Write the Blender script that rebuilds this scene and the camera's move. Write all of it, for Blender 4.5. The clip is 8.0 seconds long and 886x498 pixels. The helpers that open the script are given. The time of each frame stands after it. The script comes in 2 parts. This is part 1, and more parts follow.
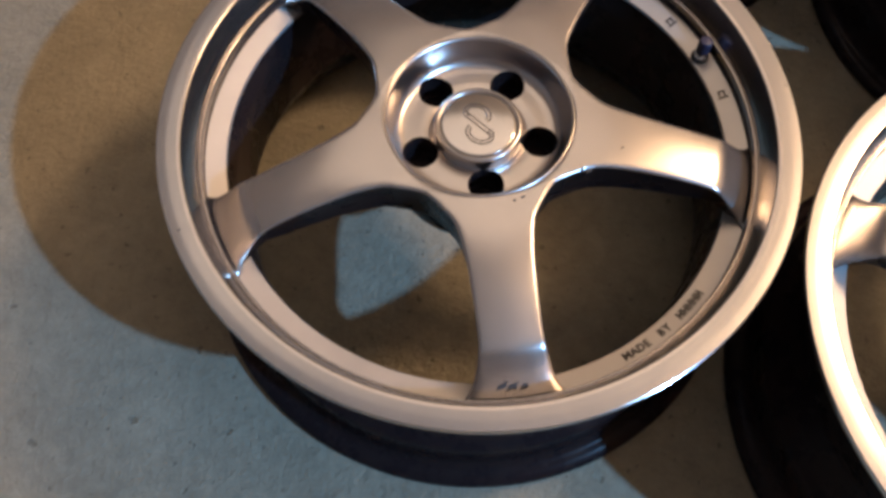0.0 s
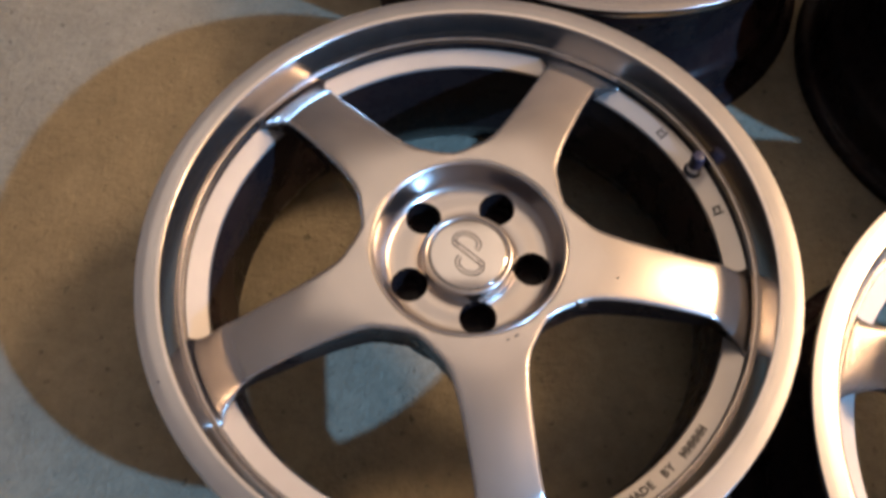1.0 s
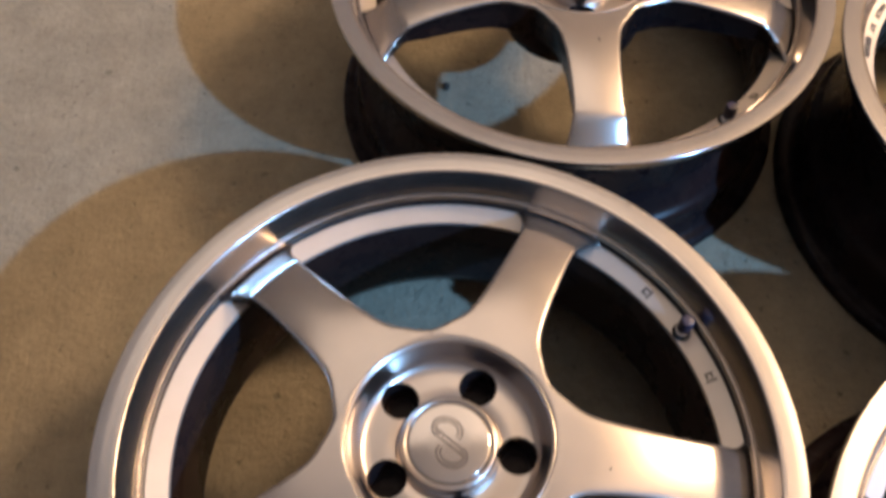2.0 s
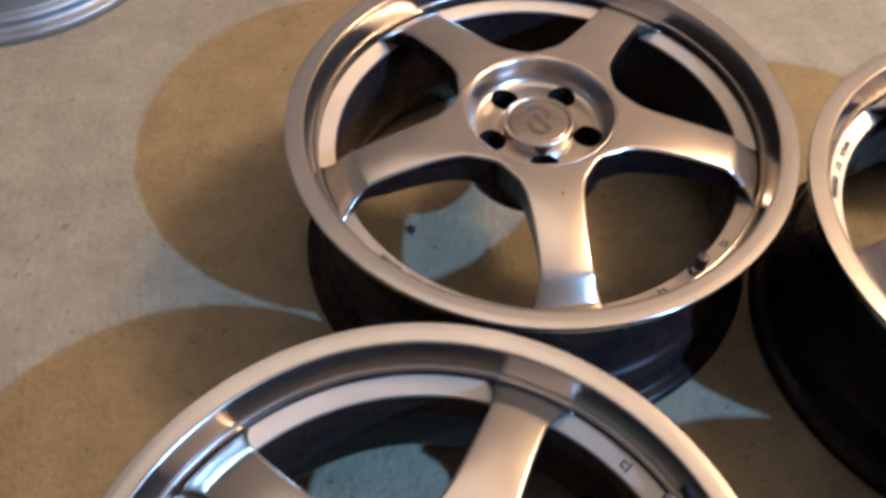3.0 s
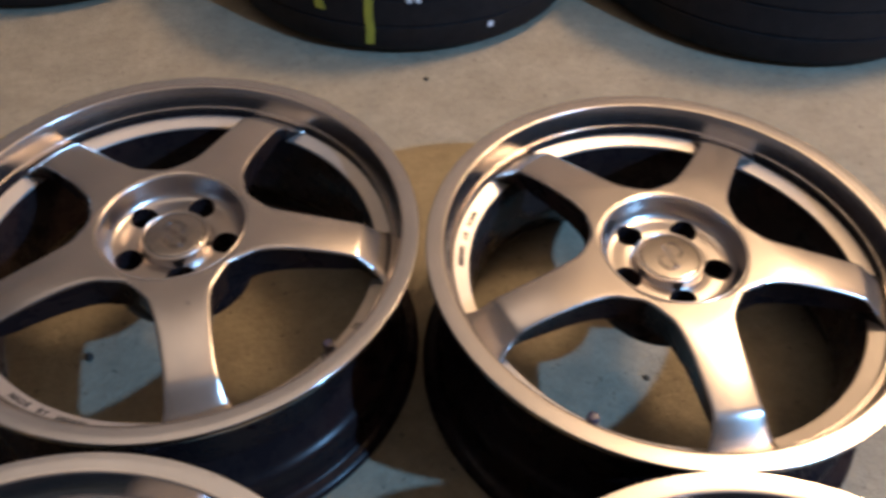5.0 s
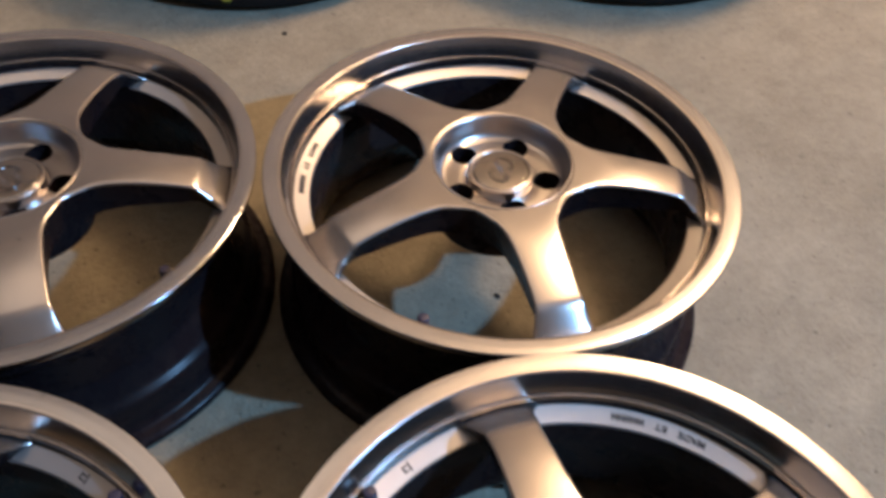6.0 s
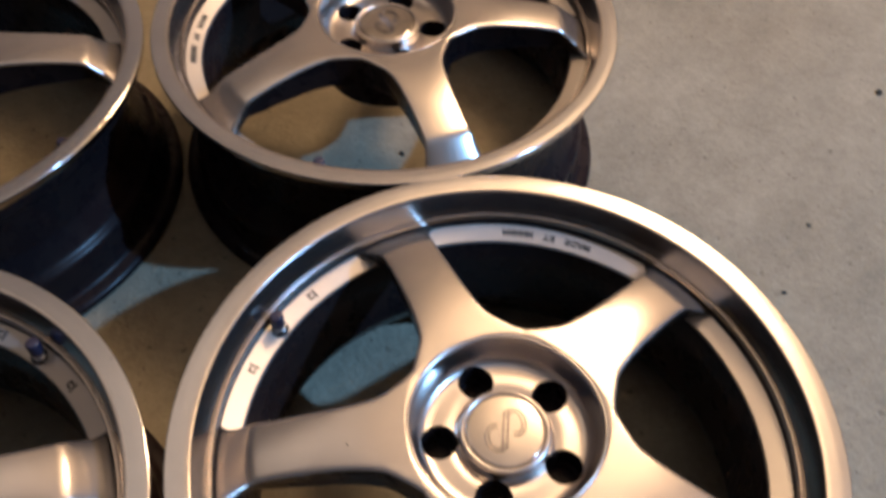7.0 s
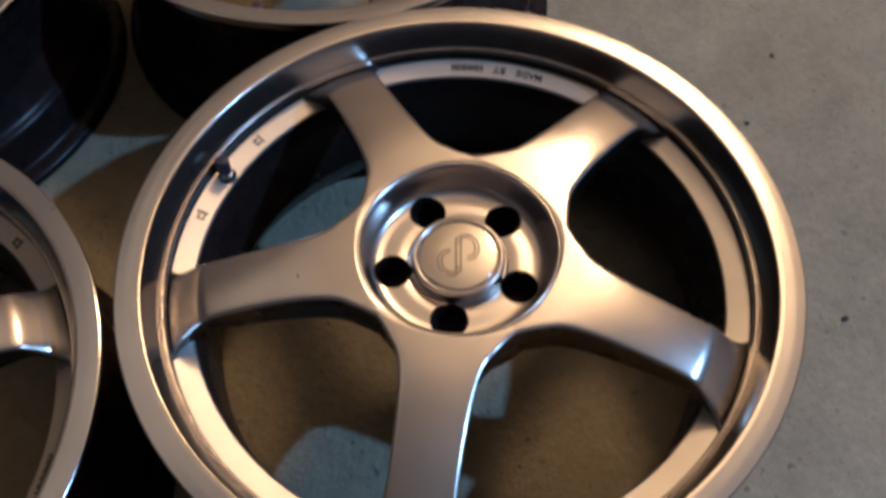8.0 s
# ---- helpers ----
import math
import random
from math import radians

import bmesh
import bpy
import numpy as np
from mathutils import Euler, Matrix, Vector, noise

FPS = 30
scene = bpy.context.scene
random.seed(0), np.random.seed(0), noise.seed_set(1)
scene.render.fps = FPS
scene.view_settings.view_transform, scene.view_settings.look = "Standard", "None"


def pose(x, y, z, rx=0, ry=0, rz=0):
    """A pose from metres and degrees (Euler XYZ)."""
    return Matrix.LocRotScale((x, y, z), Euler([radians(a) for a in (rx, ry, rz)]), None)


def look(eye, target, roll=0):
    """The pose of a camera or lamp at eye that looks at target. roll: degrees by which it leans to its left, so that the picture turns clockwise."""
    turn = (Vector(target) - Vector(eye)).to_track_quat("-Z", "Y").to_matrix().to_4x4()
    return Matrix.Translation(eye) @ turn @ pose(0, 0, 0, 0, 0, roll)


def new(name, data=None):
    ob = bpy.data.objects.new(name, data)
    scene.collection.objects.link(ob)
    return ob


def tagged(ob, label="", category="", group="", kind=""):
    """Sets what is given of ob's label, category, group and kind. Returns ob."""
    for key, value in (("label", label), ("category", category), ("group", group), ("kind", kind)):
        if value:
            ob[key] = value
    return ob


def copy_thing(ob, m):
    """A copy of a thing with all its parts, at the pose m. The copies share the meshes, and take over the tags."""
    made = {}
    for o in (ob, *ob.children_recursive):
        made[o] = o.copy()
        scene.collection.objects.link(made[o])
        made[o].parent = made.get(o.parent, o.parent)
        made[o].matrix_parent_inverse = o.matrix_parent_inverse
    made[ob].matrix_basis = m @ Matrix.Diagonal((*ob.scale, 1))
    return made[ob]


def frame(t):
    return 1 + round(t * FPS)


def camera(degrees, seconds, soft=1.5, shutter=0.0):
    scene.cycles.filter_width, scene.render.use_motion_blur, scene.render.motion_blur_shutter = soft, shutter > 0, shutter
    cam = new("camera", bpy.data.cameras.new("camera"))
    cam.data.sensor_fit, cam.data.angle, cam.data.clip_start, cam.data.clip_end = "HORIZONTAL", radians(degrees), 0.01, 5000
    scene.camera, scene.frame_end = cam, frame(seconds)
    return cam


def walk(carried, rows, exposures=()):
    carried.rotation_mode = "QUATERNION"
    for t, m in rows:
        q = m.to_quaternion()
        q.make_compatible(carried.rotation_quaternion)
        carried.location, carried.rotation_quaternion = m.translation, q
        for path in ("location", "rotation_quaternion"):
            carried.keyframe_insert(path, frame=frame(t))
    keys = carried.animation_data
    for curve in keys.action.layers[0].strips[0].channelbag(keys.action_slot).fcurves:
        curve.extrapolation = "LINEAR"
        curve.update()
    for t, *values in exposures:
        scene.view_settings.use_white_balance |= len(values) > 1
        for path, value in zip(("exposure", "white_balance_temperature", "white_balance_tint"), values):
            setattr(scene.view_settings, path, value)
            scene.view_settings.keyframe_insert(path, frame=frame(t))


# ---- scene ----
cam = camera(53.85, 8.0, soft=3.3, shutter=0.5)
# seconds, eye in metres, turn in degrees
ROWS = [
    (0, -0.0000, -0.0000, 0.7596, 25.47, -0.36, 0.01),
    (0.5, 0.0018, 0.0379, 0.7659, 25.93, -0.29, -0.59),
    (1, 0.0021, 0.0809, 0.7730, 27.50, -0.14, -1.65),
    (1.5, -0.0008, 0.1281, 0.7770, 28.62, -0.44, -3.11),
    (1.7, 0.0019, 0.1511, 0.7793, 29.48, -0.59, -3.51),
    (2.8, 0.0202, 0.2464, 0.7950, 35.55, -0.41, -5.70),
    (3, 0.0278, 0.2581, 0.7974, 36.52, -0.47, -6.38),
    (3.5, 0.0510, 0.2739, 0.8114, 38.55, -1.34, -8.64),
    (4, 0.1081, 0.2619, 0.8228, 40.35, -1.35, -11.42),
    (4.5, 0.1781, 0.2334, 0.8274, 41.65, -1.44, -14.86),
    (5, 0.2354, 0.1983, 0.8294, 42.68, -1.67, -18.99),
    (5.2, 0.2533, 0.1821, 0.8270, 42.98, -1.75, -20.79),
    (6.3, 0.2997, 0.0585, 0.8002, 41.52, -2.14, -26.99),
    (6.5, 0.3007, 0.0348, 0.8006, 40.62, -1.62, -28.79),
    (7, 0.3015, -0.0085, 0.7804, 37.83, -1.16, -31.40),
    (7.5, 0.3046, -0.0373, 0.7565, 34.82, -0.86, -33.88),
    (8, 0.3062, -0.0605, 0.7348, 31.73, 0.35, -34.76),
]
walk(cam, [(t, pose(*p)) for t, *p in ROWS], [(0.0, 0.14), (1.5, 0.28), (3.0, 0.42), (3.5, 0.36), (4.0, 0.30), (4.5, 0.19), (5.0, -0.10), (6.5, -0.17), (7.0, -0.32), (8.0, -0.98)])

# ---- light: the ceiling lamps of a garage, a cool one and a warm one, and an added fill ----
world = bpy.data.worlds.new("world")
scene.world = world
world.use_nodes = True
world.node_tree.nodes["Background"].inputs[0].default_value = (0.5, 0.55, 0.6, 1)
world.node_tree.nodes["Background"].inputs[1].default_value = 0.02


def bulb(name, place, colour, watts, radius):
    lamp = bpy.data.lights.new(name, "POINT")
    lamp.color, lamp.energy, lamp.shadow_soft_size = colour, watts, radius
    ob = new(name, lamp)
    ob.location = place
    return ob


# the cool one sits in a small shaded fixture that throws its light on the wheels
cool = bpy.data.lights.new("cool_lamp", "AREA")
cool.shape, cool.size, cool.energy, cool.color = "DISK", 0.075, 130, (0.25, 0.545, 1.0)
new("cool_lamp", cool).matrix_basis = look((2.18, -1.14, 2.28), (0.35, 0.6, 0.0))
bulb("warm_globe", (2.34, 1.43, 2.62), (1.0, 0.675, 0.40), 250, 0.30)
# dim fill added unseen in the ceiling beyond the wheels, to brighten the metal
fill_light = bpy.data.lights.new("ceiling_fill_light", "AREA")
fill_light.shape, fill_light.size, fill_light.size_y, fill_light.energy, fill_light.color = "RECTANGLE", 1.9, 1.2, 6.5, (1.0, 0.79, 0.62)
new("ceiling_fill_light", fill_light).matrix_basis = look((-0.1, 2.0, 3.17), (-0.1, 2.0, 0.0))


# ---- materials ----
def material(name, colour, rough, metal=0.0):
    m = bpy.data.materials.new(name)
    m.use_nodes = True
    b = m.node_tree.nodes["Principled BSDF"]
    b.inputs["Base Color"].default_value = (*colour, 1)
    b.inputs["Roughness"].default_value = rough
    b.inputs["Metallic"].default_value = metal
    return m, m.node_tree.nodes, m.node_tree.links, b


def noise_node(n, l, scale, detail=4.0, rough=0.6, stretch=None, coord="Object"):
    tc = n.new("ShaderNodeTexCoord")
    tex = n.new("ShaderNodeTexNoise")
    tex.inputs["Scale"].default_value = scale
    tex.inputs["Detail"].default_value = detail
    tex.inputs["Roughness"].default_value = rough
    if stretch:
        mp = n.new("ShaderNodeMapping")
        mp.inputs["Scale"].default_value = stretch
        l.new(tc.outputs[coord], mp.inputs["Vector"])
        l.new(mp.outputs[0], tex.inputs["Vector"])
    else:
        l.new(tc.outputs[coord], tex.inputs["Vector"])
    return tex


def ramp(n, l, source, stops):
    r = n.new("ShaderNodeValToRGB")
    while len(r.color_ramp.elements) < len(stops):
        r.color_ramp.elements.new(0.5)
    for e, (p, c) in zip(r.color_ramp.elements, stops):
        e.position = p
        e.color = (c, c, c, 1) if isinstance(c, float) else (*c, 1)
    l.new(source, r.inputs[0])
    return r


def mix(n, l, kind, a, b, f):
    x = n.new("ShaderNodeMix")
    x.data_type, x.blend_type = "RGBA", kind
    for s, v in ((0, f), (6, a), (7, b)):
        if isinstance(v, (int, float)):
            x.inputs[s].default_value = v
        elif isinstance(v, tuple):
            x.inputs[s].default_value = (*v, 1)
        else:
            l.new(v, x.inputs[s])
    return x.outputs[2]


def bump(n, l, b, height, strength, distance):
    k = n.new("ShaderNodeBump")
    k.inputs["Strength"].default_value = strength
    k.inputs["Distance"].default_value = distance
    l.new(height, k.inputs["Height"])
    l.new(k.outputs[0], b.inputs["Normal"])


def concrete():
    m, n, l, b = material("concrete", (0.3, 0.3, 0.29), 0.85)
    big = ramp(n, l, noise_node(n, l, 2.3, 5).outputs[0], [(0.3, (0.300, 0.250, 0.172)), (0.7, (0.398, 0.342, 0.246))])
    mid = ramp(n, l, noise_node(n, l, 17, 6, 0.7).outputs[0], [(0.3, 0.74), (0.65, 1.0)])
    fine = ramp(n, l, noise_node(n, l, 260, 3, 0.7).outputs[0], [(0.3, 0.88), (0.7, 1.0)])
    pit = ramp(n, l, noise_node(n, l, 95, 2, 0.5).outputs[0], [(0.27, 0.45), (0.34, 1.0)])
    patch = ramp(n, l, noise_node(n, l, 75, 4, 0.75).outputs[0], [(0.32, 0.80), (0.6, 1.0)])
    c = mix(n, l, "MULTIPLY", big.outputs[0], mid.outputs[0], 1.0)
    c = mix(n, l, "MULTIPLY", c, patch.outputs[0], 0.8)
    c = mix(n, l, "MULTIPLY", c, fine.outputs[0], 0.8)
    c = mix(n, l, "MULTIPLY", c, pit.outputs[0], 0.7)
    l.new(c, b.inputs["Base Color"])
    h = mix(n, l, "MULTIPLY", fine.outputs[0], pit.outputs[0], 1.0)
    lumps = ramp(n, l, noise_node(n, l, 120, 4, 0.7).outputs[0], [(0.3, 0.4), (0.7, 1.0)])
    h = mix(n, l, "MULTIPLY", h, lumps.outputs[0], 0.8)
    bump(n, l, b, h, 0.85, 0.0032)
    return m


def metal(name, colour, low, high, scale, stretch=None, strength=0.05, metallic=1.0):
    m, n, l, b = material(name, colour, 0.3, metallic)
    tex = noise_node(n, l, scale, 4, 0.65, stretch)
    r = ramp(n, l, tex.outputs[0], [(0.3, low), (0.7, high)])
    l.new(r.outputs[0], b.inputs["Roughness"])
    smear = ramp(n, l, noise_node(n, l, 14, 4, 0.6).outputs[0], [(0.3, tuple(0.86 * c for c in colour)), (0.7, colour)])
    c = smear.outputs[0]
    if stretch:
        # fine brushed lines
        lines = ramp(n, l, tex.outputs[0], [(0.3, 0.92), (0.65, 1.0)])
        c = mix(n, l, "MULTIPLY", c, lines.outputs[0], 0.7)
    l.new(c, b.inputs["Base Color"])
    if strength:
        bump(n, l, b, tex.outputs[0], strength, 0.0004)
    return m


# paint on the barrel; on the rim step and lug holes black for shade
def black_paint_and_shade():
    m, n, l, b = material("black_paint_and_shade", (0.008, 0.007, 0.009), 0.3)
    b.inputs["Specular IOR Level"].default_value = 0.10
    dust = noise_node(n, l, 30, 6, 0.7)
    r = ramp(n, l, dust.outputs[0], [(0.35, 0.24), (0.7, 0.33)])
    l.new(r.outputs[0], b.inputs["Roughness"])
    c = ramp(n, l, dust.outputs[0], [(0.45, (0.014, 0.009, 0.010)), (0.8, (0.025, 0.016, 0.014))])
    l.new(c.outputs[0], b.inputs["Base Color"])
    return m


def rubber():
    m, n, l, b = material("rubber", (0.02, 0.02, 0.022), 0.72)
    b.inputs["Specular IOR Level"].default_value = 0.25
    tex = noise_node(n, l, 45, 5, 0.7)
    c = ramp(n, l, tex.outputs[0], [(0.35, (0.008, 0.006, 0.007)), (0.75, (0.016, 0.013, 0.013))])
    l.new(c.outputs[0], b.inputs["Base Color"])
    bump(n, l, b, noise_node(n, l, 400, 2).outputs[0], 0.3, 0.0005)
    return m


def plain(name, colour, rough, metallic=0.0):
    m, n, l, b = material(name, colour, rough, metallic)
    tex = noise_node(n, l, 60, 4)
    c = ramp(n, l, tex.outputs[0], [(0.3, tuple(0.8 * v for v in colour)), (0.7, colour)])
    l.new(c.outputs[0], b.inputs["Base Color"])
    return m


CONCRETE = concrete()
SATIN = metal("satin_silver_paint", (0.52, 0.475, 0.445), 0.22, 0.27, 6, (5, 130, 5), 0.05, 0.93)
LIP = metal("machined_lip", (0.49, 0.463, 0.443), 0.220, 0.228, 40, None, 0.0, 0.86)
POCKET = metal("silver_pocket_paint", (0.63, 0.585, 0.55), 0.36, 0.43, 40, None, 0.0, 0.8)
POLISHED = metal("polished_lip_wall", (0.54, 0.50, 0.48), 0.19, 0.24, 60, None, 0.0, 0.97)
BRIGHT = metal("bright_edge", (0.66, 0.64, 0.63), 0.13, 0.18, 60, None, 0.0)
BOWL = metal("machined_hub", (0.53, 0.49, 0.47), 0.275, 0.285, 90, None, 0.0)
CAP = metal("polished_cap", (0.54, 0.51, 0.50), 0.10, 0.15, 60, None, 0.0)
SIGN = metal("darkened_sign", (0.24, 0.22, 0.22), 0.18, 0.28, 60, None, 0.0)
OLD_SILVER = metal("worn_silver", (0.40, 0.41, 0.43), 0.48, 0.60, 30, None, 0.03)
BLACK = black_paint_and_shade()
RUBBER = rubber()
YELLOW = plain("yellow_crayon", (0.40, 0.36, 0.04), 0.8)
WHITE = plain("white_print", (0.75, 0.75, 0.78), 0.6)
ENGRAVED = plain("engraved_dark", (0.04, 0.033, 0.03), 0.7)
VALVE_CAP = plain("blue_black_plastic", (0.03, 0.026, 0.05), 0.35)
STEEL = plain("valve_steel", (0.6, 0.6, 0.62), 0.25, 1.0)
WALL = plain("wall_paint", (0.30, 0.27, 0.24), 0.8)
CEILING = plain("ceiling_paint", (0.76, 0.71, 0.64), 0.9)
GRIT = plain("dark_grit", (0.03, 0.028, 0.025), 0.8)


# ---- mesh helpers ----
def part(name, bm, mat, parent=None, label=""):
    me = bpy.data.meshes.new(name)
    bmesh.ops.recalc_face_normals(bm, faces=bm.faces[:])
    bm.to_mesh(me)
    bm.free()
    for x in mat if isinstance(mat, (list, tuple)) else [mat]:
        me.materials.append(x)
    ob = new(name, me)
    ob.parent = parent
    return tagged(ob, label=label)


def smooth(bm, angle=35):
    bmesh.ops.recalc_face_normals(bm, faces=bm.faces[:])
    bm.normal_update()
    for f in bm.faces:
        f.smooth = True
    for e in bm.edges:
        e.smooth = not (len(e.link_faces) == 2 and e.calc_face_angle(0) > radians(angle))
    return bm


def rounded(profile, radius, steps=3):
    """The profile with its inner corners rounded."""
    out = [profile[0]]
    for a, b, c in zip(profile, profile[1:], profile[2:]):
        a, b, c = Vector(a), Vector(b), Vector(c)
        d = min(radius, (a - b).length * 0.45, (c - b).length * 0.45)
        p, q = b + (a - b).normalized() * d, b + (c - b).normalized() * d
        for i in range(steps + 1):
            t = i / steps
            out.append(tuple(p * (1 - t) ** 2 + b * 2 * t * (1 - t) + q * t * t))
    return out + [profile[-1]]


def revolve(profile, steps=144, closed=False):
    bm = bmesh.new()
    rings = []
    for r, z in profile:
        rings.append([bm.verts.new((r * math.cos(2 * math.pi * i / steps), r * math.sin(2 * math.pi * i / steps), z)) for i in range(steps)])
    pairs = list(zip(rings, rings[1:])) + ([(rings[-1], rings[0])] if closed else [])
    for a, b in pairs:
        for i in range(steps):
            j = (i + 1) % steps
            bm.faces.new((a[i], a[j], b[j], b[i]))
    return smooth(bm, 40)


def box(bm, size, m):
    made = bmesh.ops.create_cube(bm, size=1)
    for v in made["verts"]:
        v.co = m @ Vector((v.co.x * size[0], v.co.y * size[1], v.co.z * size[2]))


# ---- the garage: floor, walls, ceiling ----
X0, X1, Y0, Y1, TOP = -2.6, 3.6, -3.0, 3.9, 3.2


def slab(name, a, b, mat, label, category):
    bm = bmesh.new()
    size = [q - p for p, q in zip(a, b)]
    box(bm, size, Matrix.Translation([(p + q) / 2 for p, q in zip(a, b)]))
    return tagged(part(name, bm, mat), label, category, kind="structure")


slab("floor", (X0, Y0, -0.12), (X1, Y1, 0), CONCRETE, "bare grey concrete garage floor with stains and pits", "floor")
# unseen ceiling and walls close the room; their tones set the bounced light
slab("ceiling", (X0 - 0.1, Y0 - 0.1, TOP), (X1 + 0.1, Y1 + 0.1, TOP + 0.1), CEILING, "plain off-white painted garage ceiling out of view, bouncing light down", "ceiling")
slab("wall_west", (X0 - 0.1, Y0 - 0.1, 0), (X0, Y1 + 0.1, TOP), WALL, "plain painted garage wall out of view", "wall")
slab("wall_east", (X1, Y0 - 0.1, 0), (X1 + 0.1, Y1 + 0.1, TOP), WALL, "plain painted garage wall out of view", "wall")
slab("wall_north", (X0, Y1, 0), (X1, Y1 + 0.1, TOP), WALL, "plain painted garage wall out of view", "wall")
slab("wall_south", (X0, Y0 - 0.1, 0), (X1, Y0, TOP), WALL, "plain painted garage wall out of view", "wall")


# ---- the five-spoke wheels ----
PI5 = math.pi / 5
# half width of a spoke by its distance from the axle
OUTLINE = [(0.0815, 0.0365), (0.0870, 0.0325), (0.0940, 0.0293), (0.1030, 0.0272), (0.1150, 0.0255), (0.1300, 0.0243), (0.1500, 0.0234),
           (0.1700, 0.0229), (0.1800, 0.0231), (0.1860, 0.0236), (0.1885, 0.0240), (0.1905, 0.0244), (0.1950, 0.0255), (0.2010, 0.0276), (0.2060, 0.0298), (0.2100, 0.0325),
           (0.2135, 0.0364), (0.2160, 0.0408), (0.2180, 0.0478)]
APEX = 0.0824


def fall(r):
    """The slope of the spoke's face: level near the hub, bending down to the rim."""
    t = min(1, max(0, (r - 0.183) / 0.012))
    return 2.5 * max(0, r - 0.095) * (1 - t * t * (3 - 2 * t)) + 0.78 * t * t * (3 - 2 * t)


DROP = [0.0]
for i in range(150):
    DROP.append(DROP[-1] + 0.001 * fall(0.0705 + 0.001 * i))


def face_height(r):
    """The height of the spoke's face over the floor."""
    k = min(148.9, max(0.0, (r - 0.070) / 0.001))
    i = int(k)
    return 0.2000 - DROP[i] - (k - i) * (DROP[i + 1] - DROP[i])


def spoke_mesh():
    bm = bmesh.new()
    rows, centre = [], []
    # border of the sector, from the bowl's edge round the window's apex and out to the rim
    border = [(0.0735, PI5), (0.0775, PI5), (0.0806, PI5)]
    border = [(r * math.cos(a), r * math.sin(a)) for r, a in border]
    apex = (APEX * math.cos(PI5), APEX * math.sin(PI5))
    first = OUTLINE[0]
    bend = [apex]
    ctrl = (0.0704, 0.0434)
    for i in range(1, 12):
        t = i / 12
        bend.append(tuple((1 - t) ** 2 * p + 2 * t * (1 - t) * c + t * t * q for p, c, q in zip(apex, ctrl, first)))
    dense = []
    for (u0, w0), (u1, w1) in zip(OUTLINE, OUTLINE[1:]):
        k = max(1, round((u1 - u0) / 0.002))
        dense += [(u0 + (u1 - u0) * i / k, w0 + (w1 - w0) * i / k) for i in range(k)]
    ends = border + bend + dense + [OUTLINE[-1]]
    n, half = len(ends), 9
    nb = len(border) + len(bend)
    for j, (u, v) in enumerate(ends):
        mid = 0.0735 + (OUTLINE[0][0] + 0.006 - 0.0735) * j / nb if j < nb else max(u, OUTLINE[0][0] + 0.006 + (j - nb) * 0.0012)
        mid = min(mid, 0.2215)
        row = []
        for i in range(-half, half + 1):
            s = i / half
            s = math.copysign(1 - (1 - abs(s)) ** 1.5, s)
            y = v * s
            if j == 0:
                a = PI5 * s
                x, y = 0.0735 * math.cos(a), 0.0735 * math.sin(a)
            else:
                x = mid + (u - mid) * s * s
            r = math.hypot(x, y)
            edge = max(0.0, abs(s) - 0.93) / 0.07 if j >= len(border) else 0.0
            z = face_height(r) - 0.0012 * s * s * min(1, max(0, (r - 0.09) / 0.05)) - 0.0014 * edge ** 2 - 0.003 * abs(s) ** 6 * min(1, max(0, (r - 0.191) / 0.014))
            if j == 0:
                z -= 0.0008
            row.append(bm.verts.new((x, y, z)))
        rows.append(row)
    for a, b in zip(rows, rows[1:]):
        for i in range(2 * half):
            bm.faces.new((a[i], a[i + 1], b[i + 1], b[i]))
    # side walls under the windows' edges and the back, silver above and black below
    for side, sign in ((0, -1), (2 * half, 1)):
        prev = None
        for j in range(len(border), n):
            v = rows[j][side].co
            along = rows[min(j + 1, n - 1)][side].co - rows[max(j - 1, len(border))][side].co
            inward = Vector((along.y * sign, -along.x * sign, 0)).normalized()
            r = math.hypot(v.x, v.y)
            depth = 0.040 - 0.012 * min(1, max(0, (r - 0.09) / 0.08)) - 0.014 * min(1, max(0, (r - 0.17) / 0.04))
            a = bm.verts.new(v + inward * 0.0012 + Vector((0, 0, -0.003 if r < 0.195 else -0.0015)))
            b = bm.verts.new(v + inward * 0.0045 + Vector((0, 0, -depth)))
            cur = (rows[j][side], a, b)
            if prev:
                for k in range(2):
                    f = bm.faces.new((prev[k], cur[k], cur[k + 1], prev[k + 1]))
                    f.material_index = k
            prev = cur
    return smooth(bm, 50)


LEDGE = ((0.2028, 0.1566), (0.2182, 0.1612))


def ledge_height(r):
    (r0, z0), (r1, z1) = LEDGE
    return z0 + (z1 - z0) * (r - r0) / (r1 - r0)


def arc_pocket():
    """The sunken crescent of the rim between two spokes."""
    bm = bmesh.new()
    (r0, z0), (r1, z1) = LEDGE
    a1 = PI5 - 0.10
    steps = 40
    rings = []
    for r, z in ((r0 - 0.0010, z0 - 0.0020), (r0, z0), (r1, z1)):
        rings.append([bm.verts.new((r * math.cos(a1 * (2 * i / steps - 1)), r * math.sin(a1 * (2 * i / steps - 1)), z)) for i in range(steps + 1)])
    for a, b in zip(rings, rings[1:]):
        for i in range(steps):
            bm.faces.new((a[i], a[i + 1], b[i + 1], b[i]))
    return smooth(bm, 30)


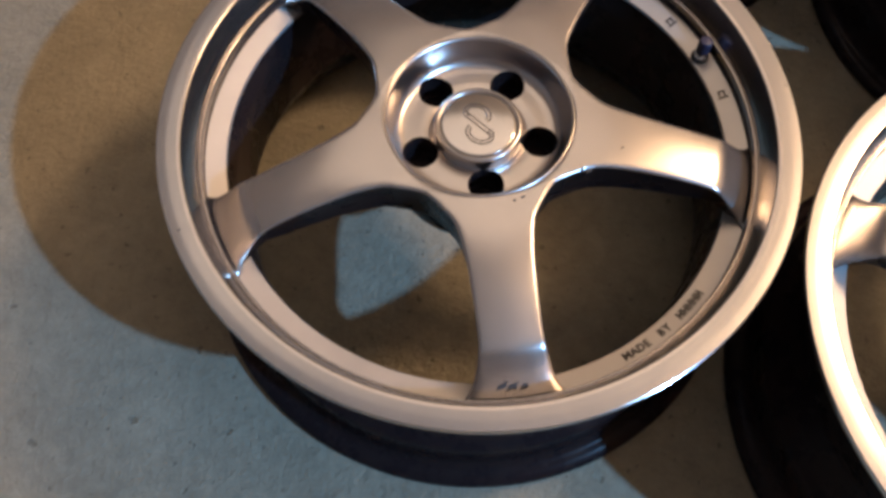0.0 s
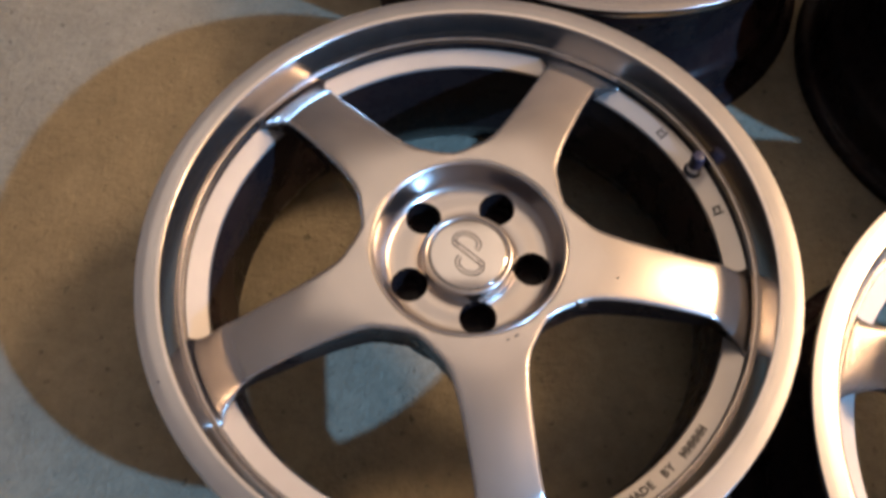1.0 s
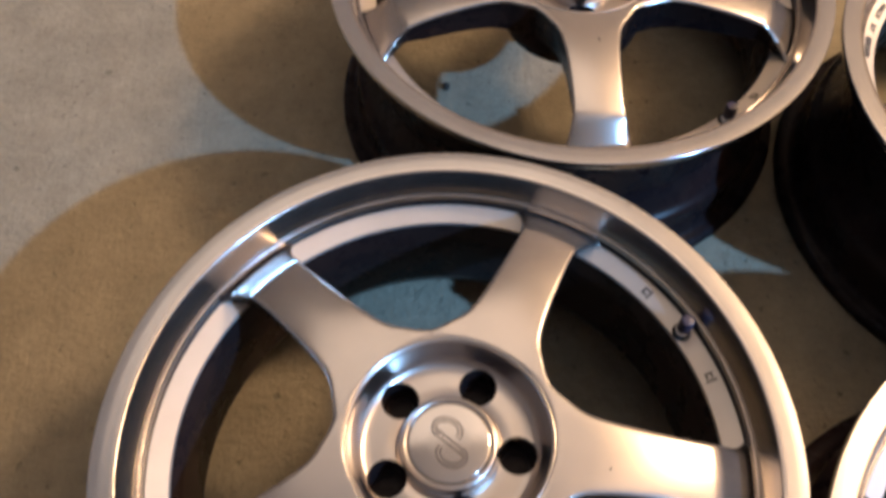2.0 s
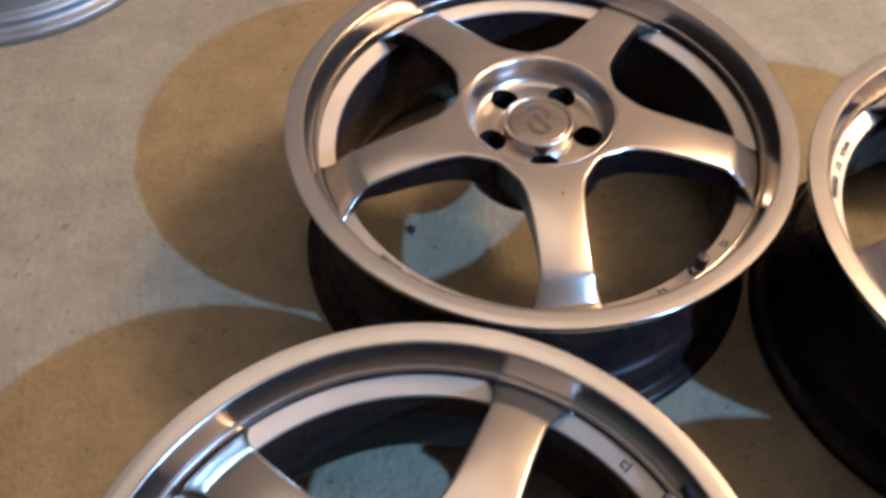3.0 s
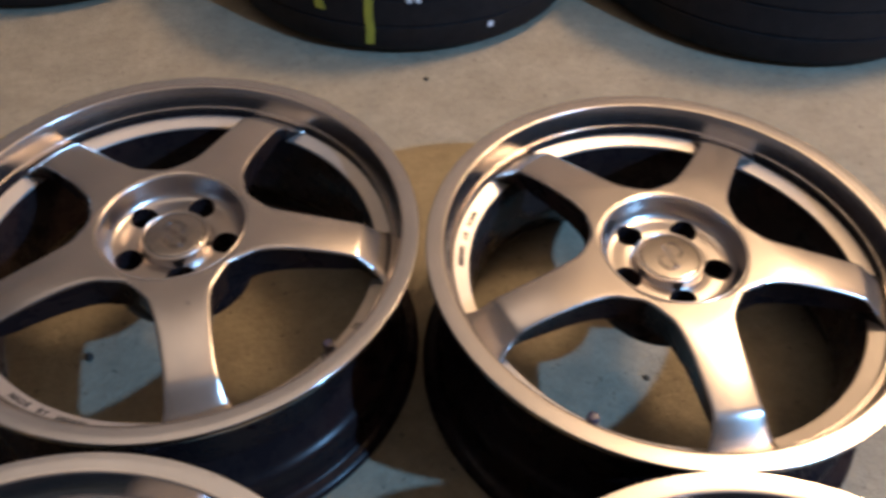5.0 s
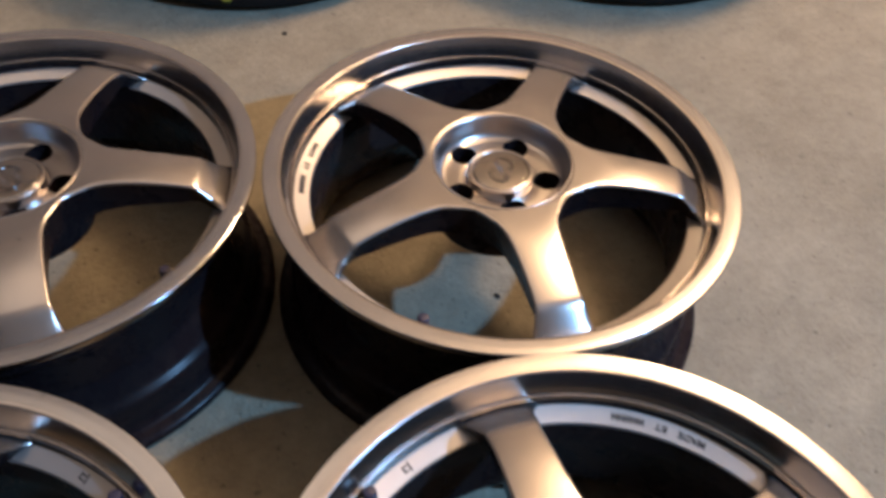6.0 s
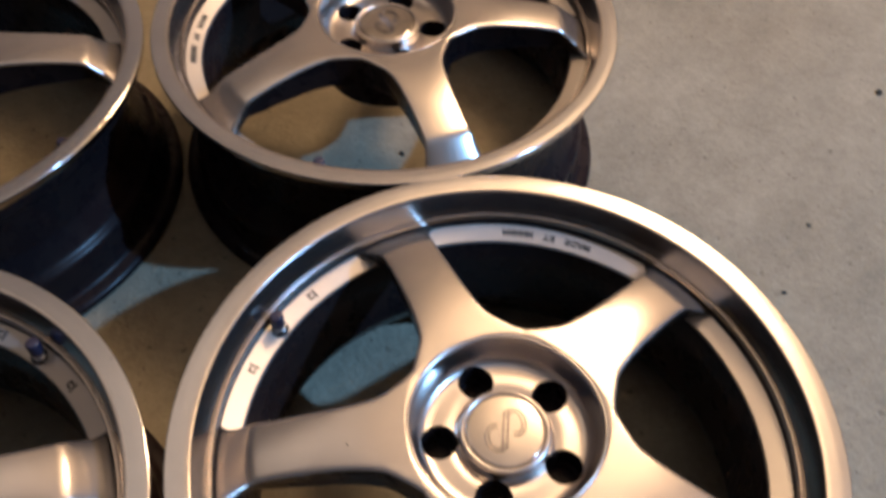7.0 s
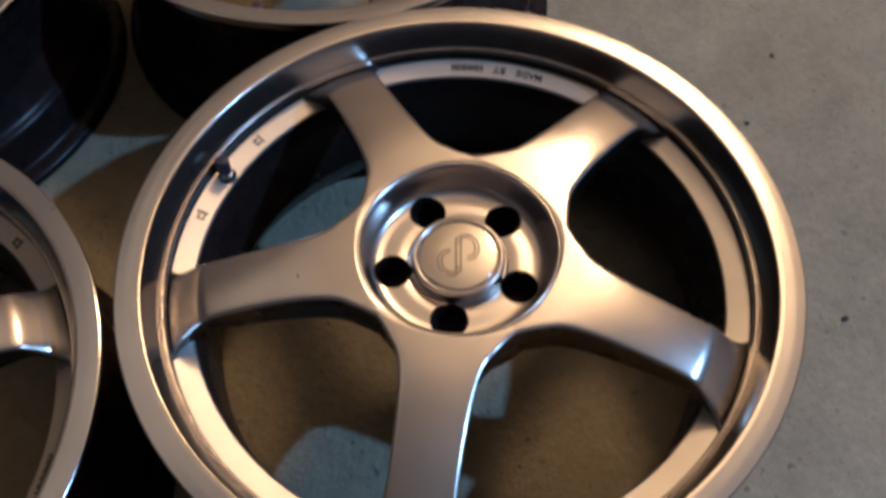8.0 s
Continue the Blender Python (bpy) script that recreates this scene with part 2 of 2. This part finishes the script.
def hub_mesh():
    """The turned bowl of the hub, with five lug holes cut into it, closed below so that they stay dark."""
    top = rounded([(0.0746, 0.1985), (0.0730, 0.2000), (0.0708, 0.1983), (0.0684, 0.1850), (0.0664, 0.1790), (0.0625, 0.1752), (0.0570, 0.1742), (0.0450, 0.1746),
                   (0.0385, 0.1738), (0.0362, 0.1722), (0.0345, 0.1722)], 0.0050, 5)
    solid = revolve(top + [(0.0345, 0.1500), (0.0715, 0.1500), (0.0735, 0.1940)], 120, closed=True)
    cutter = bmesh.new()
    for k in range(5):
        c = Matrix.Translation((0.0497 * math.cos(2 * PI5 * k), 0.0497 * math.sin(2 * PI5 * k), 0))
        inner = Matrix.Translation((0.0428 * math.cos(2 * PI5 * k), 0.0428 * math.sin(2 * PI5 * k), 0))
        for c, r, z0, z1 in ((c, 0.0141, 0.1545, 0.2100), (c, 0.0100, 0.1520, 0.1600), (inner, 0.0080, 0.1548, 0.2050)):
            bmesh.ops.create_cone(cutter, cap_ends=True, segments=32, radius1=r, radius2=r, depth=z1 - z0, matrix=c @ Matrix.Translation((0, 0, (z0 + z1) / 2)))
    obs = []
    for bm, mats in ((solid, (BOWL, BLACK)), (cutter, (BLACK, BLACK))):
        bmesh.ops.recalc_face_normals(bm, faces=bm.faces[:])
        me = bpy.data.meshes.new("hub_cut")
        bm.to_mesh(me)
        bm.free()
        for x in mats:
            me.materials.append(x)
        obs.append(new("hub_cut", me))
    # the holes' insides are coloured black for the shade in them
    for p in obs[1].data.polygons:
        p.material_index = 1
    mod = obs[0].modifiers.new("cut", "BOOLEAN")
    mod.operation, mod.solver, mod.object, mod.use_self = "DIFFERENCE", "EXACT", obs[1], True
    me = bpy.data.meshes.new_from_object(obs[0].evaluated_get(bpy.context.evaluated_depsgraph_get()))
    bm = bmesh.new()
    bm.from_mesh(me)
    for o in obs:
        bpy.data.objects.remove(o)
    return smooth(bm, 40)


def tube(bm, points, radius, sides=8):
    rings = []
    for i, p in enumerate(points):
        d = (Vector(points[min(i + 1, len(points) - 1)]) - Vector(points[max(i - 1, 0)])).normalized()
        side = Vector((-d.y, d.x, 0)).normalized()
        up = Vector((0, 0, 1))
        rings.append([bm.verts.new(Vector(p) + radius * (side * math.cos(2 * math.pi * k / sides) + up * 0.8 * math.sin(2 * math.pi * k / sides))) for k in range(sides)])
    for a, b in zip(rings, rings[1:]):
        for k in range(sides):
            bm.faces.new((a[k], a[(k + 1) % sides], b[(k + 1) % sides], b[k]))
    for r in (rings[0], rings[-1][::-1]):
        bm.faces.new(r)


def letter(char, size):
    cu = bpy.data.curves.new("letter", "FONT")
    cu.body, cu.size, cu.align_x, cu.align_y, cu.extrude, cu.resolution_u = char, size, "CENTER", "CENTER", 0.0003, 2
    cu.offset = 0.0002
    ob = bpy.data.objects.new("letter", cu)
    scene.collection.objects.link(ob)
    me = bpy.data.meshes.new_from_object(ob.evaluated_get(bpy.context.evaluated_depsgraph_get()))
    bpy.data.objects.remove(ob)
    return me


def lettering_mesh():
    """MADE BY, then a plain bar for the maker's name, round the crescent; the heads of the letters point to the axle."""
    bm = bmesh.new()
    r, z = 0.2105, ledge_height(0.2105) + 0.0003
    lie = Matrix.Rotation(-math.atan2(LEDGE[1][1] - LEDGE[0][1], LEDGE[1][0] - LEDGE[0][0]), 4, "X")
    for char, deg in (("M", -12.2), ("A", -10.5), ("D", -8.8), ("E", -7.2), ("B", -3.4), ("Y", -1.8)):
        me = letter(char, 0.0088)
        a = radians(deg)
        # the reading direction runs anticlockwise seen from above, heads inward
        m = Matrix.Translation((r * math.cos(a), r * math.sin(a), z)) @ Matrix.Rotation(a + math.pi / 2, 4, "Z") @ lie
        me.transform(m)
        bm.from_mesh(me)
    for i in range(5):
        a = radians(2.2 + 1.55 * i)
        for off in (-0.0017, 0.0017):
            box(bm, (0.0015, 0.0066, 0.0005), Matrix.Translation((r * math.cos(a), r * math.sin(a), z)) @ Matrix.Rotation(a + math.pi / 2, 4, "Z") @ lie @ Matrix.Translation((off, 0, 0)))
        box(bm, (0.0040, 0.0014, 0.0005), Matrix.Translation((r * math.cos(a), r * math.sin(a), z + 0.0001)) @ Matrix.Rotation(a + math.pi / 2, 4, "Z") @ lie)
    return bm


def mark_mesh(deg):
    bm = bmesh.new()
    r, z, a = 0.2105, ledge_height(0.2105) + 0.0003, radians(deg)
    lie = Matrix.Rotation(-math.atan2(LEDGE[1][1] - LEDGE[0][1], LEDGE[1][0] - LEDGE[0][0]), 4, "X")
    for dx, dy, w, h in ((-0.0022, 0.0, 0.0012, 0.007), (0.0008, 0.0018, 0.0032, 0.0012), (0.0008, -0.0016, 0.0032, 0.0012), (0.0026, 0.0, 0.0011, 0.005)):
        box(bm, (1.25 * w, 1.25 * h, 0.0004), Matrix.Translation((r * math.cos(a), r * math.sin(a), z)) @ Matrix.Rotation(a + math.pi / 2, 4, "Z") @ lie @ Matrix.Translation((1.25 * dx, 1.25 * dy, 0)))
    return bm


def build_wheel():
    """A wheel lying face up; its valve at angle zero, spokes at 36 degrees and on."""
    wheel = new("alloy_wheel")
    tagged(wheel, "five-spoke satin silver alloy wheel lying face up on concrete", "wheel", "four matching alloy wheels")
    lip = rounded([(0.2462, 0.1962), (0.2400, 0.1963), (0.2322, 0.1959)], 0.0018)
    edge = rounded([(0.2290, 0.1800), (0.2410, 0.1832), (0.2460, 0.1868), (0.2476, 0.1935), (0.2471, 0.1958), (0.2462, 0.1962)], 0.0012)
    lip = part("lip", revolve(lip, 192), LIP, wheel, "machined bright silver lip")
    part("lip_edge", revolve(edge, 192), BRIGHT, lip, "polished outer edge of the lip")
    wall = rounded([(0.2322, 0.1959), (0.2288, 0.1956), (0.2232, 0.1790), (0.2212, 0.1715), (0.2205, 0.1730), (0.2190, 0.1730), (0.2184, 0.1700), (0.2181, 0.1688)], 0.0012)
    part("lip_wall", revolve(wall, 192), POLISHED, lip, "polished inner wall of the lip")
    # a satin step coloured black, its dark reflections put into the colour
    part("rim_step", revolve([(0.2181, 0.1688), (0.2186, 0.1640), (0.2182, 0.1600)], 192), BLACK, lip, "step under the bead, coloured black for its dark reflections")
    barrel = rounded([(0.2290, 0.1810), (0.2280, 0.1560), (0.2235, 0.1500), (0.2075, 0.1380), (0.2060, 0.0850), (0.2200, 0.0600), (0.2285, 0.0540), (0.2290, 0.0240),
                      (0.2330, 0.0150), (0.2420, 0.0130), (0.2475, 0.0090), (0.2480, 0.0030), (0.2440, 0.0000), (0.2350, 0.0020), (0.2240, 0.0180), (0.2090, 0.0450),
                      (0.1970, 0.0720), (0.1985, 0.1350), (0.2024, 0.1545)], 0.004)
    part("barrel", revolve(barrel, 144), BLACK, wheel, "dark black-painted barrel")
    part("hub", hub_mesh(), (BOWL, BLACK), wheel, "dished hub with five blind lug holes, blackened inside for shade").rotation_euler[2] = PI5
    pad = rounded([(0.0736, 0.1950), (0.0725, 0.1650), (0.0720, 0.1450), (0.0710, 0.1250), (0.0640, 0.1230)], 0.003)
    part("mounting_pad", revolve(pad, 72), BLACK, wheel)
    cap_ring = rounded([(0.0350, 0.1690), (0.0350, 0.1795), (0.0342, 0.1815), (0.0320, 0.1822), (0.0305, 0.1812), (0.0300, 0.1800)], 0.0008)
    cap = part("centre_cap", revolve(cap_ring, 96), BOWL, wheel, "round silver centre cap with an engraved sign")
    cap.location.z = 0.0022
    disc = rounded([(0.0300, 0.1800), (0.0296, 0.1812), (0.0285, 0.1817), (0.0150, 0.1822), (0.0001, 0.1823)], 0.0006)
    part("cap_face", revolve(disc, 72), CAP, cap)
    bm = bmesh.new()
    loops = []
    for cx, cy, start, end in ((-0.005, 0.0078, -20, 235), (0.005, -0.0078, 160, 415)):
        for wide, high in ((0.0112, 0.0088), (0.0084, 0.0060)):
            turns = [radians(start + (end - start) * i / 20) for i in range(21)]
            loops.append([(cx + wide * math.cos(a), cy + high * math.sin(a), 0.1822) for a in turns])
    for dy in (-0.0018, 0.0018):
        loops.append([(-0.0145 + 0.029 * i / 8, 0.0040 + dy - 0.008 * i / 8, 0.1823) for i in range(9)])
    # ring in the same dark metal, in place of the groove's shade
    loops.append([(0.0299 * math.cos(PI5 * i / 6), 0.0299 * math.sin(PI5 * i / 6), 0.1808) for i in range(61)])
    for pts in loops:
        tube(bm, pts, 0.0007, 6)
    # raised lines, their dark colour standing for shade in engraved grooves
    part("sign", smooth(bm), SIGN, cap, "thin raised lines and ring, darkened for the shade of grooves")
    first = None
    for k in range(5):
        if first is None:
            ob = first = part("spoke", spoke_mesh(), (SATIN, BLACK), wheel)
            pocket = part("rim_pocket", arc_pocket(), POCKET, wheel)
        else:
            ob, pocket = new("spoke", first.data), new("rim_pocket", bpy.data.meshes["rim_pocket"])
            ob.parent = pocket.parent = wheel
        ob.rotation_euler[2] = PI5 + 2 * PI5 * k
        pocket.rotation_euler[2] = 2 * PI5 * k
    ob = part("lettering", lettering_mesh(), ENGRAVED, wheel, "small dark engraved words")
    ob.rotation_euler[2] = -2 * PI5
    for deg in (11.5, -11.5):
        part("stamped_mark", mark_mesh(deg), ENGRAVED, wheel)
    stem = part("valve_stem", revolve(rounded([(0.0068, 0.1615), (0.0068, 0.1650), (0.0058, 0.1668), (0.0046, 0.1672), (0.0044, 0.1740), (0.0001, 0.1742)], 0.0005), 24), STEEL, wheel, "steel valve stem")
    stem.matrix_local = pose(0.2105, 0, -0.0045)
    part("grommet", revolve(rounded([(0.0068, 0.1615), (0.0080, 0.1622), (0.0078, 0.1640), (0.0066, 0.1644)], 0.0004), 24), RUBBER, stem, "black rubber grommet")
    part("valve_cap", revolve(rounded([(0.0052, 0.1700), (0.0058, 0.1712), (0.0057, 0.1822), (0.0050, 0.1842), (0.0001, 0.1845)], 0.0010), 24), VALVE_CAP, stem, "dark blue plastic cap")
    return wheel


def scuff(wheel, x, y, size, seed, mat, lift=0.0004, level=None):
    """A small ragged mark on a wheel's face, placed on the floor plan."""
    rng = random.Random(seed)
    p = wheel.matrix_basis.inverted() @ Vector((x, y, 0))
    bm = bmesh.new()
    ring, a0 = [], rng.uniform(0, 6.28)
    for i in range(9):
        a = 2 * math.pi * i / 9
        r = size * rng.uniform(0.5, 1.2)
        q = Vector((p.x + r * math.cos(a) * (1.5 if i % 2 else 0.9), p.y + 0.45 * r * math.sin(a)))
        ring.append((q, (face_height(q.length) if level is None else level) + lift))
    top = [bm.verts.new((q.x, q.y, z)) for q, z in ring]
    low = [bm.verts.new((q.x, q.y, z - 0.0006)) for q, z in ring]
    bm.faces.new(top)
    for i in range(9):
        bm.faces.new((top[i], top[(i + 1) % 9], low[(i + 1) % 9], low[i]))
    return part("scuff", bm, mat, wheel, "small dark scuff")


WHEELS = [(0.0314, 0.3831, 24.2), (0.1947, 0.8559, -56.8), (0.6630, 0.6772, 223.0), (0.5041, 0.2106, 119.2)]
wheel = build_wheel()
x, y, turn = WHEELS[0]
wheel.matrix_basis = pose(x, y, 0, 0, 0, turn)
wheels = [wheel] + [copy_thing(wheel, pose(x, y, 0, 0, 0, turn)) for x, y, turn in WHEELS[1:]]
# each cap sits turned its own way in its hub
for ob, deg in zip(wheels, (-52, 15, 60, 130)):
    for child in ob.children:
        if child.name.startswith("centre_cap"):
            child.rotation_euler[2] = radians(deg)
for k, x, y, size in ((0, 0.112, 0.331, 0.0034), (0, 0.107, 0.333, 0.0016), (0, 0.139, 0.352, 0.0012), (0, 0.062, 0.309, 0.0018), (0, 0.056, 0.306, 0.0014),
                      (0, 0.044, 0.1735, 0.0050), (0, 0.0525, 0.1738, 0.0046), (0, 0.0605, 0.1745, 0.0034), (3, 0.395, 0.254, 0.0012), (3, 0.452, 0.322, 0.0012), (1, 0.196, 0.748, 0.0014)):
    scuff(wheels[k], x, y, size, round(1000 * x), ENGRAVED)
# nicks in the lips
for k, x, y, size in ((3, 0.7455, 0.1715, 0.0012), (0, 0.2735, 0.4117, 0.0012), (0, 0.1905, 0.5680, 0.0010), (0, -0.1870, 0.2830, 0.0012)):
    scuff(wheels[k], x, y, size, round(1000 * y), ENGRAVED, 0.0003, 0.1963)


# ---- the older rim and the tyres beyond ----
def build_old_wheel():
    ob = new("silver_wheel")
    tagged(ob, "worn plain silver alloy wheel lying on the concrete floor", "wheel")
    prof = rounded([(0.2200, 0.0020), (0.2430, 0.0000), (0.2470, 0.0040), (0.2465, 0.0130), (0.2350, 0.0160), (0.2315, 0.0200), (0.2320, 0.0290), (0.2270, 0.0330), (0.2215, 0.0345),
                    (0.2200, 0.0560), (0.2150, 0.0600), (0.2050, 0.0640), (0.1950, 0.0820), (0.1930, 0.1100), (0.2050, 0.1400), (0.2180, 0.1480), (0.2200, 0.1750), (0.2380, 0.1850),
                    (0.2380, 0.1920), (0.2150, 0.1900), (0.1900, 0.1400), (0.1850, 0.0900)], 0.003)
    part("barrel", revolve(prof, 128), OLD_SILVER, ob)
    part("face", revolve(rounded([(0.1900, 0.0600), (0.1200, 0.0450), (0.0400, 0.0600), (0.0001, 0.0600)], 0.01), 64), OLD_SILVER, ob)
    ob.matrix_basis = pose(-0.486, 1.493, 0)
    return ob


build_old_wheel()


def build_tyre(radius, width, label):
    ob = new("tyre")
    tagged(ob, label, "tyre", "loose tyres")
    R, w = radius, width
    shoulder = [(R - 0.012, 0.012), (R - 0.003, 0.026)]
    tread = list(shoulder)
    for f in (0.30, 0.52, 0.74):
        z = w * f
        tread += [(R, z - 0.0022), (R - 0.0035, z - 0.0012), (R - 0.0035, z + 0.0012), (R, z + 0.0022)]
    tread += [(r, w - z) for r, z in shoulder[::-1]]
    part("tread", revolve(tread + [(R - 0.03, w * 0.8), (R - 0.03, w * 0.2)], 128, closed=True), RUBBER, ob)
    side = rounded([(R - 0.012, 0.012), (R - 0.030, 0.005), (R - 0.060, 0.000), (R - 0.085, 0.006), (R - 0.100, 0.010), (R - 0.105, 0.028), (R - 0.090, 0.034), (R - 0.03, w * 0.2)], 0.006)
    part("sidewall", revolve(side, 128), RUBBER, ob)
    part("sidewall", revolve([(r, w - z) for r, z in side], 128), RUBBER, ob)
    return ob


def tread_patch(tyre, name, deg, span, z0, z1, mat, radius, lean=0.0, label=""):
    """A thin mark that lies on the tread's curve."""
    bm = bmesh.new()
    rows = []
    for i in range(7):
        z = z0 + (z1 - z0) * i / 6
        a0 = radians(deg + lean * i / 6)
        wob = radians(0.25 * math.sin(i * 2.1))
        rows.append([bm.verts.new((r * math.cos(a), r * math.sin(a), z)) for r in (radius + 0.0004, radius + 0.0012) for a in (a0 - radians(span / 2) + wob, a0 + radians(span / 2) + wob)])
    for a, b in zip(rows, rows[1:]):
        for p, q in ((0, 1), (1, 3), (3, 2), (2, 0)):
            bm.faces.new((a[p], a[q], b[q], b[p]))
    bm.faces.new((rows[0][0], rows[0][1], rows[0][3], rows[0][2]))
    bm.faces.new((rows[-1][0], rows[-1][1], rows[-1][3], rows[-1][2]))
    return part(name, bm, mat, tyre, label)


TYRE_A = build_tyre(0.323, 0.21, "black rubber tyre with yellow crayon stripes lying on the floor")
TYRE_A.matrix_basis = pose(0.673, 1.632, 0)
tread_patch(TYRE_A, "crayon_stripe", -116, 2.4, 0.03, 0.19, YELLOW, 0.323, 0, "yellow crayon stripe")
tread_patch(TYRE_A, "crayon_stripe", -130, 2.8, 0.08, 0.19, YELLOW, 0.323, -6, "slanting yellow crayon stripe")
tread_patch(TYRE_A, "printed_mark", -81, 1.6, 0.045, 0.055, WHITE, 0.323)
for deg in (-105.0, -102.6):
    tread_patch(TYRE_A, "printed_mark", deg, 1.5, 0.106, 0.118, WHITE, 0.323)
TYRE_B = build_tyre(0.352, 0.22, "plain black rubber tyre lying on the floor")
TYRE_B.matrix_basis = pose(1.318, 1.428, 0)
TYRE_C = build_tyre(0.31, 0.21, "plain black rubber tyre lying beyond the wheels")
TYRE_C.matrix_basis = pose(0.085, 1.925, 0)


# ---- grit on the floor ----
def pebble(x, y, size, seed):
    rng = random.Random(seed)
    bm = bmesh.new()
    bmesh.ops.create_icosphere(bm, subdivisions=1, radius=size)
    for v in bm.verts:
        v.co = Vector((v.co.x * 1.3, v.co.y, v.co.z * 0.7)) * rng.uniform(0.7, 1.1)
    low = min(v.co.z for v in bm.verts)
    for v in bm.verts:
        v.co.z -= low
    ob = tagged(part("pebble", smooth(bm), GRIT), "small dark crumb of grit on the concrete", "grit", "grit on the floor")
    ob.matrix_basis = pose(x, y, -0.0005, 0, 0, rng.uniform(0, 360))
    return ob


for i, (x, y, s) in enumerate([(0.067, 0.873, 0.0055), (0.665, 0.653, 0.004), (0.600, 1.264, 0.004), (0.922, 0.258, 0.0028),
                               (1.269, 0.430, 0.0050), (0.827, 0.035, 0.003), (1.017, 0.313, 0.0025)]):
    pebble(x, y, s, i)
